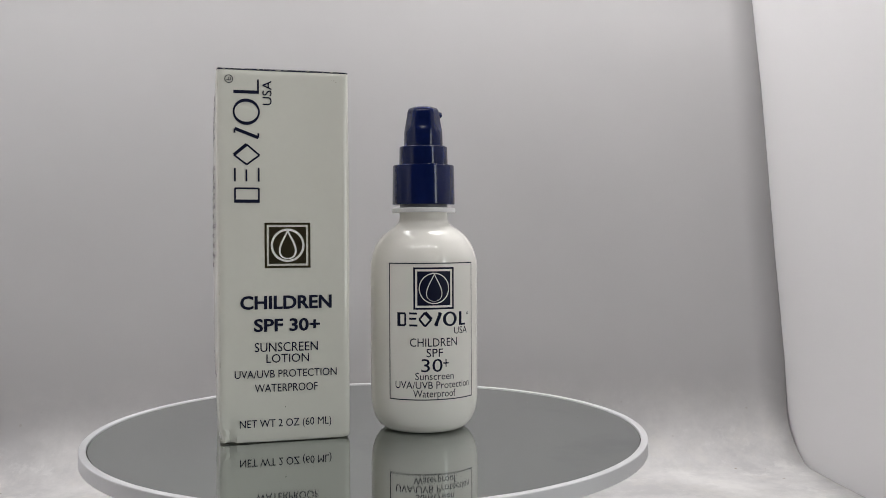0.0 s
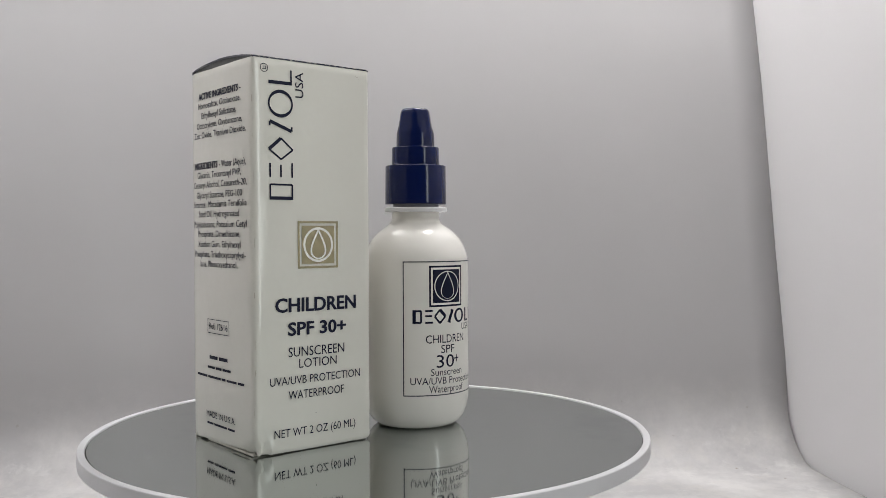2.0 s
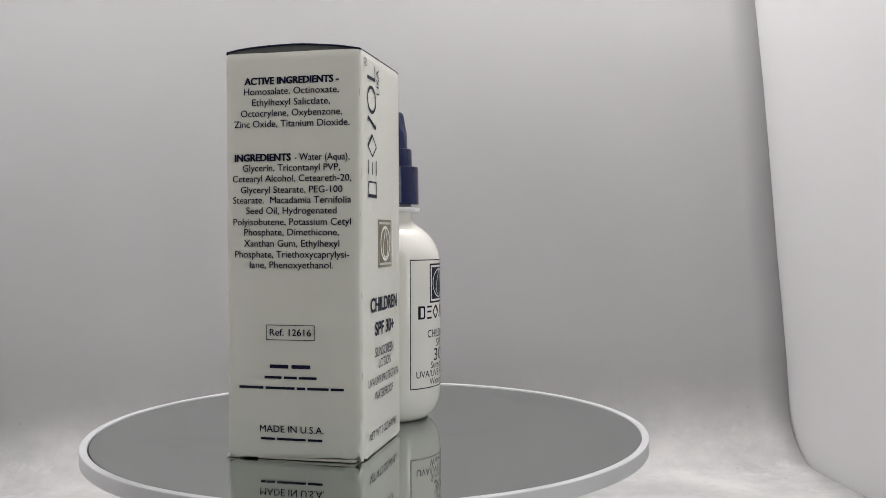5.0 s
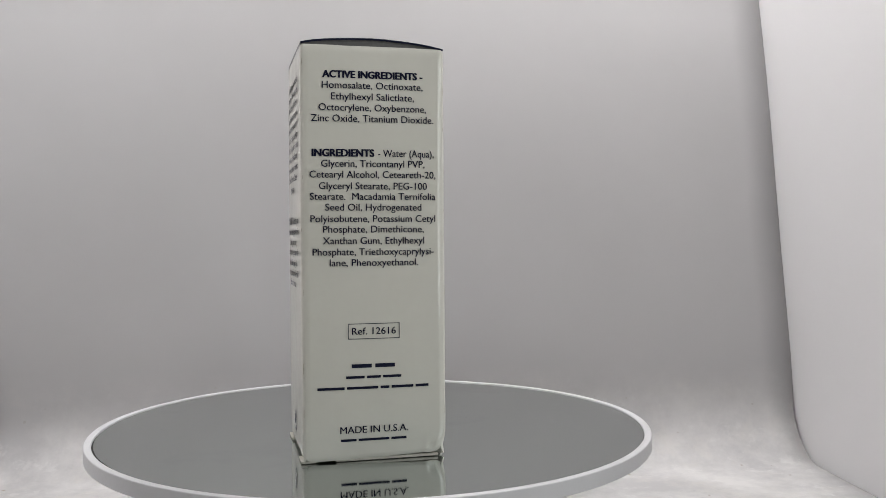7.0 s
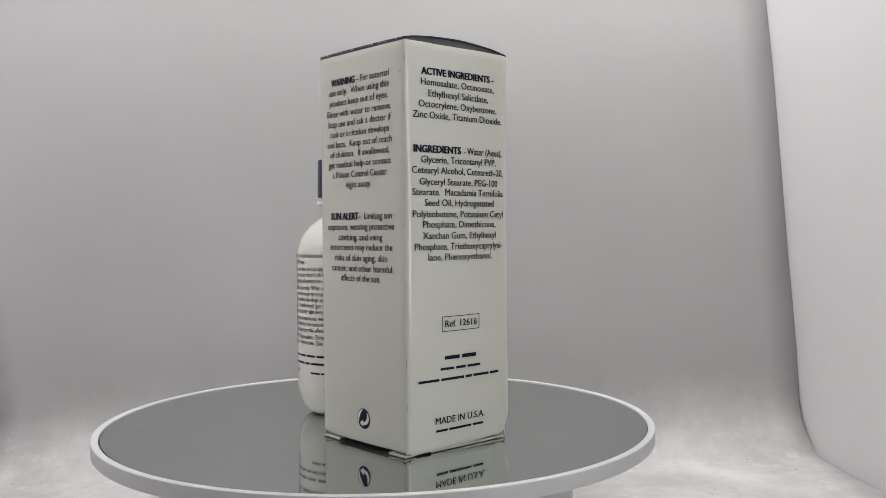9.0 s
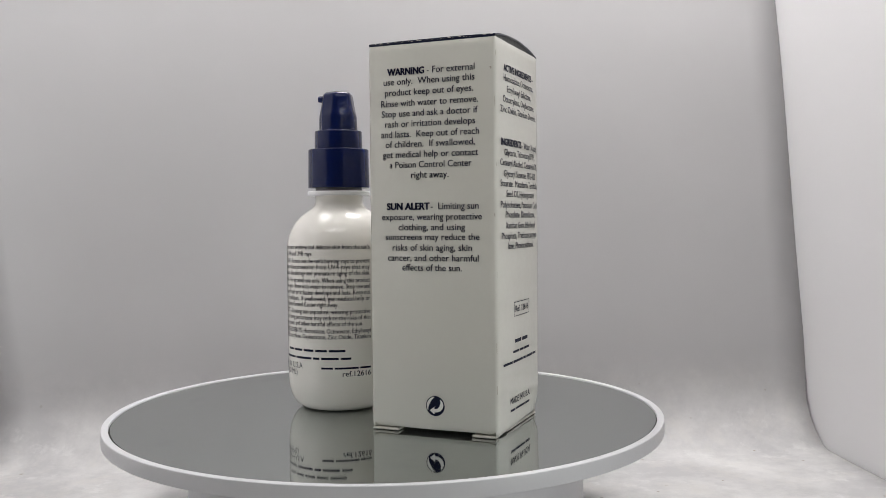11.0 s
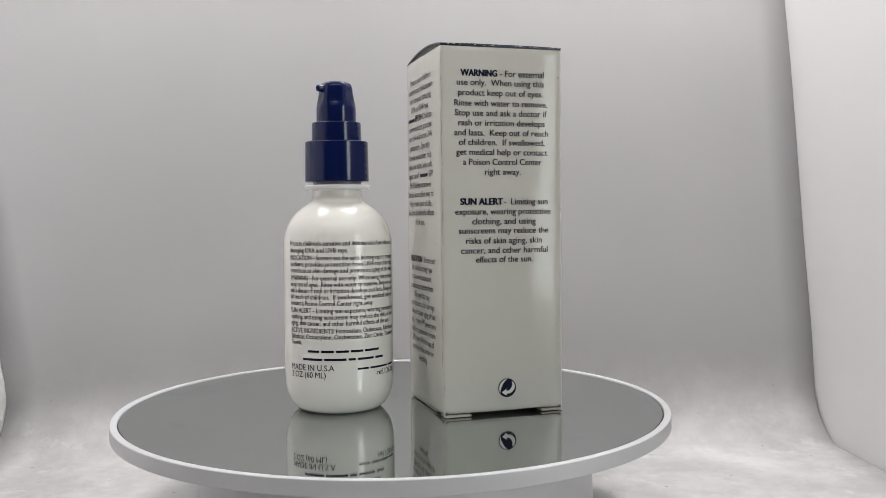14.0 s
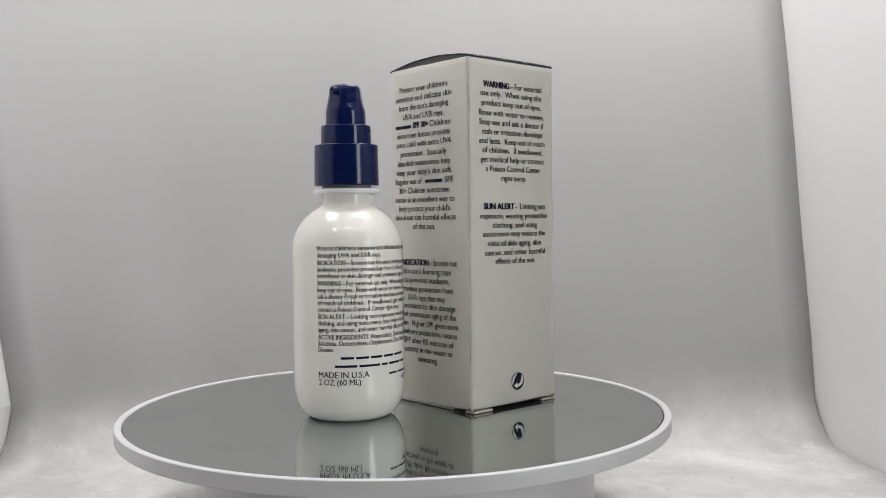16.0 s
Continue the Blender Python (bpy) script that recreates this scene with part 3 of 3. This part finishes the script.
def print_back(root):
    p = on_side("back")
    print_line(root, "WARNING", p, -8.7, 117.2, 13.2, 2.15, True)
    print_line(root, "- For external", p, 7.2, 117.2, 16.4, 2.15)
    print_line(root, "SUN ALERT", p, -8.1, 73.2, 15.4, 2.15, True)
    print_line(root, "-  Limiting sun", p, 8.3, 73.2, 16.4, 2.15)
    for text, u, z, width in (
        ("use only.  When using this", -1.1, 115.0, 32.0), ("product keep out of eyes.", -1.1, 111.5, 31.1), ("Rinse with water to remove.", -1.0, 107.9, 34.1),
        ("Stop use and ask a doctor if", -1.0, 104.5, 33.8), ("rash or irritation develops", -0.8, 101.1, 31.7), ("and lasts.  Keep out of reach", -0.9, 97.7, 34.5),
        ("of children.  If swallowed,", -0.8, 94.4, 31.5), ("get medical help or contact", -0.8, 91.0, 33.6), ("a Poison Control Center", -0.7, 87.6, 28.9), ("right away.", -0.7, 84.2, 13.2),
        ("exposure, wearing protective", -0.5, 70.4, 35.2), ("clothing, and using", -0.3, 67.0, 23.5), ("sunscreens may reduce the", -0.3, 63.8, 33.1),
        ("risks of skin aging, skin", -0.3, 60.3, 28.0), ("cancer, and other harmful", -0.1, 56.9, 32.0), ("effects of the sun.", -0.3, 53.7, 21.0),
    ):
        print_line(root, text, p, u + 0.5, z - 0.45 - max(0, z - 54) * 0.009, width, 2.1)
    # recycling mark: a dark disc with two white sweeping arrows
    lay(root, flat(ring_faces(0, 0, 3.3, 0.05, 44)), p, 0.95, 9.2, name="recycling_disc")
    q = on_side("back", 0.00011)
    outer = [(1.9, 2.2), (2.6, 1.4), (2.9, 0.4), (2.6, -0.7), (1.8, -1.6), (0.8, -2.0), (-0.3, -2.1)]
    inner = [(1.7, 2.1), (1.85, 1.2), (1.7, 0.4), (1.3, -0.3), (0.8, -0.8), (0.3, -1.0), (-0.3, -1.0)]
    quads = [[outer[i], inner[i], inner[i + 1], outer[i + 1]] for i in range(6)] + [[(-0.3, -0.3), (-2.0, -1.5), (-0.3, -2.8)]]
    lay(root, flat(quads), q, 0.95, 9.2, mat=WHITE_INK, name="recycling_arrow")
    quads = []
    for i in range(12):
        ends = []
        for t in (i / 12, (i + 1) / 12):
            a, thin = radians(92 + 120 * t), 3.0 - 0.95 * math.sin(math.pi * t) ** 0.8
            ends.append(((3.02 * math.cos(a), 3.02 * math.sin(a)), (thin * math.cos(a), thin * math.sin(a))))
        quads.append([ends[0][0], ends[1][0], ends[1][1], ends[0][1]])
    lay(root, flat(quads), q, 0.95, 9.2, mat=WHITE_INK, name="recycling_arrow")
    lay(root, flat([[(-0.5, 0.2), (0.4, 0.5), (0.5, 0.2), (0.25, -0.6), (0.05, 0.1)]]), p, 20.6, 117.4, mat=SCUFF, name="scuff")


def print_east(root):
    p = on_side("east")
    for text, u, z, width in (
        ("Protect your children's", -2.0, 118.2, 27.6), ("sensitive and delicate skin", -2.0, 114.7, 32.1), ("from the sun's damaging", -2.0, 111.3, 28.5), ("UVA and UVB rays.", -2.0, 107.8, 23.6),
        ("sunscreen lotion provides", -2.0, 100.8, 30.6), ("your child with extra UVA", -2.0, 97.4, 31.7), ("protection.  Specially", -2.0, 93.8, 26.7), ("blended moisturizes help", -2.0, 90.2, 30.5),
        ("keep your baby's skin soft.", -2.0, 86.8, 32.0), ("30+ Children sunscreen", -1.9, 79.8, 29.2), ("lotion is an excellent way to", -1.8, 76.4, 34.2),
        ("help protect your child's", -1.8, 73.0, 29.5), ("skin from the harmful effects", -1.6, 69.7, 34.8), ("of the sun.", -1.6, 66.3, 12.9),
        ("the sun's burning rays", -0.8, 49.4, 27.3), ("to prevent sunburn,", -1.0, 46.1, 26.1), ("provides protection from", -1.0, 42.7, 29.5), ("UVA rays that may", -1.0, 39.4, 21.1),
        ("contribute to skin damage", -0.5, 36.2, 31.0), ("and premature aging of the", -0.3, 33.0, 31.3), ("skin.  Higher SPF gives more", 0.0, 29.6, 32.5), ("sunburn protection, retains", -0.2, 26.3, 31.6),
        ("SPF after 80 minutes of", -0.6, 22.9, 28.6), ("activity in the water or", -0.7, 19.6, 27.7), ("sweating.", -0.8, 16.2, 11.3),
    ):
        print_line(root, text, p, u, z, width, 2.15)
    bar_line(root, p, -13.6, 104.3, 9.6, 1.9, (1,))
    print_line(root, "SPF 30+", p, -3.3, 104.3, 9.0, 2.15, True)
    print_line(root, "Children", p, 7.7, 104.3, 11.2, 2.15)
    print_line(root, "Regular use of", p, -10.7, 83.3, 16.3, 2.15)
    bar_line(root, p, 4.2, 83.3, 9.4, 1.9, (1,))
    print_line(root, "SPF", p, 12.5, 83.3, 4.6, 2.15)
    print_line(root, "INDICATION", p, -7.4, 52.7, 16.4, 2.15, True)
    print_line(root, "- Screens out", p, 9.0, 52.7, 14.2, 2.15)


def on_corner(sx, sy):
    """Lays (u, z) in mm round an upright edge of the carton, u along its rounding."""
    def place(u, z, more=0.0):
        a, r = math.atan2(sy, sx) + u, 0.0011 + more
        return Vector((sx * (CW / 2 - 0.001) + r * math.cos(a), sy * (CD / 2 - 0.001) + r * math.sin(a), z / 1000))
    return place


def edge_wear(root):
    """Rubbed marks along the upright edges, most of all on the one between the side and back print."""
    rng = random.Random(4)
    for sx, sy, gap, reach in ((1, 1, 2.0, 4.5), (-1, 1, 9.0, 2.0), (-1, -1, 8.0, 2.0)):
        p, z = on_corner(sx, sy), 5.0
        while z < 121:
            z += rng.uniform(gap, gap * 2.6)
            long, wide = rng.uniform(0.5, reach), rng.uniform(0.05, 0.16)
            pts = [(wide * math.cos(a) * rng.uniform(0.5, 1.1), long * math.sin(a)) for a in (0, 0.9, 1.57, 2.3, 3.14, 4.0, 4.71, 5.4)]
            lay(root, flat([pts]), p, rng.uniform(-0.35, 0.35), min(z, 122), mat=SCUFF, name="scuff")


def lid_wear_glints(root):
    """Bare card showing along the folded top edges of the lid, and the lid's glints painted as pale chips."""
    rng = random.Random(9)
    for side, low in (("front", CH * 1000 - 0.15), ("back", CH * 1000 + 0.25)):
        p, u = on_side(side, 0.00002), -21.5
        while u < 20.5:
            u += rng.uniform(0.3, 2.6)
            w, h = rng.uniform(0.15, 1.1), rng.uniform(0.08, 0.3)
            lay(root, flat([[(-w / 2, 0), (w / 2, 0.04), (w * 0.4, h), (-w * 0.3, h * 0.8)]]), p, min(u, 21.3), low + rng.uniform(0, 0.25), mat=CARD_RAW, name="scuff")


carton = build_carton()
card = next(o for o in carton.children if o.name.startswith("body"))
edge_wear(card)
lid_wear_glints(card)
print_front(card)
print_west(card)
print_back(card)
print_east(card)

# ---- pump bottle ----
BR = 19.75  # body radius in mm


def on_bottle(centre, proud=0.00006):
    """Lays (u, z) in mm round the bottle, u along the skin from the given angle."""
    def place(u, z, more=0.0):
        a, r = centre + u / BR, BR / 1000 + proud + more
        return Vector((r * math.sin(a), -r * math.cos(a), z / 1000))
    return place


def mm(profile):
    return [(r / 1000, z / 1000) for r, z in profile]


def build_bottle():
    root = tagged(new("pump_bottle"), "white glossy plastic pump bottle with a navy blue pump cap", "bottle")
    body = [(0, 0.9), (10.5, 0.7), (12.2, 0.05), (13.4, 0.0), (14.9, 0.45), (16.6, 1.8), (18.1, 4.0), (19.1, 6.8), (19.6, 9.8), (19.75, 13.0), (19.75, 24), (19.75, 36), (19.75, 48), (19.75, 58.0),
            (19.65, 61.0), (19.1, 63.8), (18.1, 66.5), (16.6, 69.1), (14.7, 71.3), (12.6, 73.0), (10.9, 74.1), (9.7, 75.0), (9.1, 76.0), (8.9, 77.2), (8.9, 79.5)]
    skin = part("body", lathe(mm(body), 96), PLASTIC, root, "white glossy plastic", True, 60)
    part("flange", lathe(rounded(mm([(8.4, 79.2), (11.8, 79.2), (11.8, 80.9), (8.4, 80.9)]), 0.0004), 72, True), FLANGE, root, "milky plastic flange")
    part("seal", lathe(mm([(8.7, 80.8), (8.7, 83.0), (4, 83.0), (4, 80.8)]), 64, True), NECK, root, "grey seal ring")
    collar = mm([(8.9, 82.1), (11.55, 82.1), (11.35, 96.6), (4.0, 96.6), (4.0, 94.5), (8.9, 93.5)])
    part("collar", lathe(rounded(collar, 0.0004), 80, True), NAVY, root, "navy blue collar")
    part("sleeve", lathe(rounded(mm([(0, 96.5), (9.0, 96.5), (8.85, 103.5), (5.0, 103.5), (0, 103.5)]), 0.0004), 72), NAVY, root)
    head = mm([(0, 103.4), (7.2, 103.4), (7.15, 106.5), (7.1, 108.6), (7.0, 109.6), (6.84, 110.4), (6.64, 111.4), (6.24, 113.6), (5.85, 116.2), (5.6, 117.2), (4.9, 117.9), (3.6, 118.15), (0, 118.2)])
    bm = lathe(head, 72)
    for v in bm.verts:
        r, a, k = math.hypot(v.co.x, v.co.y), math.atan2(v.co.y, v.co.x) - radians(NOZZLE), min(1.0, max(0.0, (v.co.z - 0.1085) / 0.003))
        off = (a + math.pi / 6) % (math.pi / 3) - math.pi / 6
        if r > 0.003 and k > 0:
            flat_r = min(1.0, 0.925 / math.cos(off))
            v.co.x, v.co.y = v.co.x * (1 - k + k * flat_r), v.co.y * (1 - k + k * flat_r)
    pump = part("pump_head", bm, NAVY, root, "", True, 50)
    # the spout and its hole
    turn = Matrix.Rotation(radians(NOZZLE), 4, "Z") @ Matrix.Translation((0.0042, 0, 0.1156)) @ Matrix.Rotation(radians(87), 4, "Y")
    bm = lathe(rounded(mm([(0, 0), (1.45, 0), (1.25, 2.6), (1.1, 3.3), (0.7, 3.35), (0.65, 2.6), (0, 2.6)]), 0.0002), 28)
    bmesh.ops.transform(bm, matrix=turn, verts=bm.verts[:])
    part("spout", bm, NAVY, pump, "navy blue spout")

    make = lambda proud: on_bottle(LABEL, proud)
    p = make(0.00006)
    half, top, low = 0.855 * BR, 61.2, 12.9
    quads = rect(-half, half, top - 0.35, top) + rect(-half, half, low, low + 0.35) + rect(-half, -half + 0.35, low + 0.35, top - 0.35, 3) + rect(half - 0.35, half, low + 0.35, top - 0.35, 3)
    lay(skin, flat(quads), p, 0, 0, name="label_frame")
    lay_mark(skin, make, 0.0, 52.2, 7.4, INK, 0.05, INK)
    brand_shapes(skin, p, -0.4, 38.9, 26.6, 4.9, 1.2, 0.7)
    lay(skin, flat(ring_faces(0, 0, 0.5, 0.33, 20)), p, 14.0, 43.0, name="ring_mark")
    for text, u, z, width, cap in (
        ("USA", 10.6, 36.0, 6.2, 2.4), ("CHILDREN", 0.0, 31.8, 17.4, 2.9), ("SPF", 0.1, 28.1, 5.9, 2.9), ("30", -0.9, 22.9, 7.6, 4.5), ("+", 4.2, 23.8, 2.2, 4.0),
        ("Sunscreen", 0.2, 20.1, 14.1, 2.5), ("UVA/UVB Protection", 0.2, 17.0, 29.0, 2.5), ("Waterproof", 0.2, 14.0, 15.6, 2.5),
    ):
        print_line(skin, text, p, u, z, width, cap, cut=1.0)
    q = on_bottle(3.513)
    for text, z, width in (
        ("Protects children's sensitive and delicate skin from the sun's", 59.6, 44.6), ("damaging UVA and UVB rays.", 57.2, 23.0),
        ("INDICATION - Screens out the sun's burning rays to prevent", 54.6, 44.6), ("sunburn, provides protection from UVA rays that may", 52.4, 44.6), ("contribute to skin damage and premature aging of the skin.", 50.2, 44.6),
        ("WARNING - For external use only. When using this product", 47.6, 44.6), ("keep out of eyes.  Rinse with water to remove. Stop use and", 45.4, 44.6), ("ask a doctor if rash or irritation develops and lasts. Keep out", 43.2, 44.6),
        ("of reach of children.  If swallowed, get medical help or", 41.0, 44.6), ("contact a Poison Control Center right away.", 38.8, 32.5),
        ("SUN ALERT - Limiting sun exposure, wearing protective", 36.3, 44.6), ("clothing, and using sunscreens may reduce the risks of skin", 34.1, 44.6), ("aging, skin cancer, and other harmful effects of the sun.", 31.9, 41.5),
        ("ACTIVE INGREDIENTS: Homosalate, Octinoxate, Ethylhexyl", 29.3, 44.6), ("Salictlate, Octocrylene, Oxybenzone, Zinc Oxide, Titanium", 27.2, 44.6), ("Dioxide.", 25.1, 5.6),
    ):
        print_line(skin, text, q, width / 2 - 22.3, z, width, 1.6, cut=1.2)
    print_line(skin, "MADE IN U.S.A", q, 8.9 - 22.3, 16.2, 17.8, 2.0, cut=1.2)
    print_line(skin, "2 OZ (60 ML)", q, 7.4 - 22.3, 13.7, 14.8, 2.0, cut=1.2)
    print_line(skin, "ref.12616", q, 22.3 - 5.4, 13.7, 10.8, 1.9, cut=1.2)
    bar_line(skin, q, 22.3 - 9.3, 16.2, 18.6, 1.1, (3, 6, 3))
    bar_line(skin, q, -0.8, 22.4, 26.8, 1.3, (3, 3, 3, 3, 4))
    bar_line(skin, q, -0.8, 19.6, 31.0, 1.3, (6, 6, 2, 5, 3))
    return root


NOZZLE, LABEL = 40.0, 0.368
bottle = build_bottle()

# ---- turning ----
TURN_ROWS = [
    (0.0, -14.07),
    (0.5, -7.71),
    (1.0, -1.44),
    (1.5, 4.70),
    (2.0, 10.83),
    (2.5, 16.96),
    (3.0, 23.15),
    (3.5, 29.45),
    (4.0, 35.98),
    (6.5, 68.90),
    (7.0, 75.72),
    (7.5, 82.67),
    (8.0, 89.68),
    (8.5, 96.79),
    (9.0, 103.76),
    (11.5, 135.69),
    (12.0, 142.46),
    (12.5, 149.30),
    (13.0, 156.07),
    (13.5, 162.75),
    (14.0, 169.19),
    (14.5, 175.32),
    (15.0, 181.39),
    (15.5, 187.53),
    (16.0, 193.71),
]


def turned(t):
    """The platter's angle at t seconds, gliding between the rows."""
    ts, an = [r[0] for r in TURN_ROWS], [r[1] for r in TURN_ROWS]
    i = max(0, min(len(ts) - 2, sum(s <= t for s in ts) - 1))
    slope = lambda k: (an[min(k + 1, len(an) - 1)] - an[max(k - 1, 0)]) / (ts[min(k + 1, len(ts) - 1)] - ts[max(k - 1, 0)])
    h = ts[i + 1] - ts[i]
    s = (t - ts[i]) / h
    return ((1 + 2 * s) * (1 - s) ** 2 * an[i] + s * (1 - s) ** 2 * h * slope(i) + s * s * (3 - 2 * s) * an[i + 1] + s * s * (s - 1) * h * slope(i + 1))


def motions():
    times = [k * 0.25 for k in range(65)]
    for thing, rest in ((platter, pose(0.0011, -0.0010, 0)), (carton, pose(-0.03152, -0.00608, 0.0001, 0, 0, 23.99)), (bottle, pose(0.02023, 0.00585, 0.0001))):
        walk(thing, [(t, pose(0, 0, 0, 0, 0, turned(t)) @ pose(0, 0, 0, 0.085, 0.153) @ rest) for t in times])


motions()
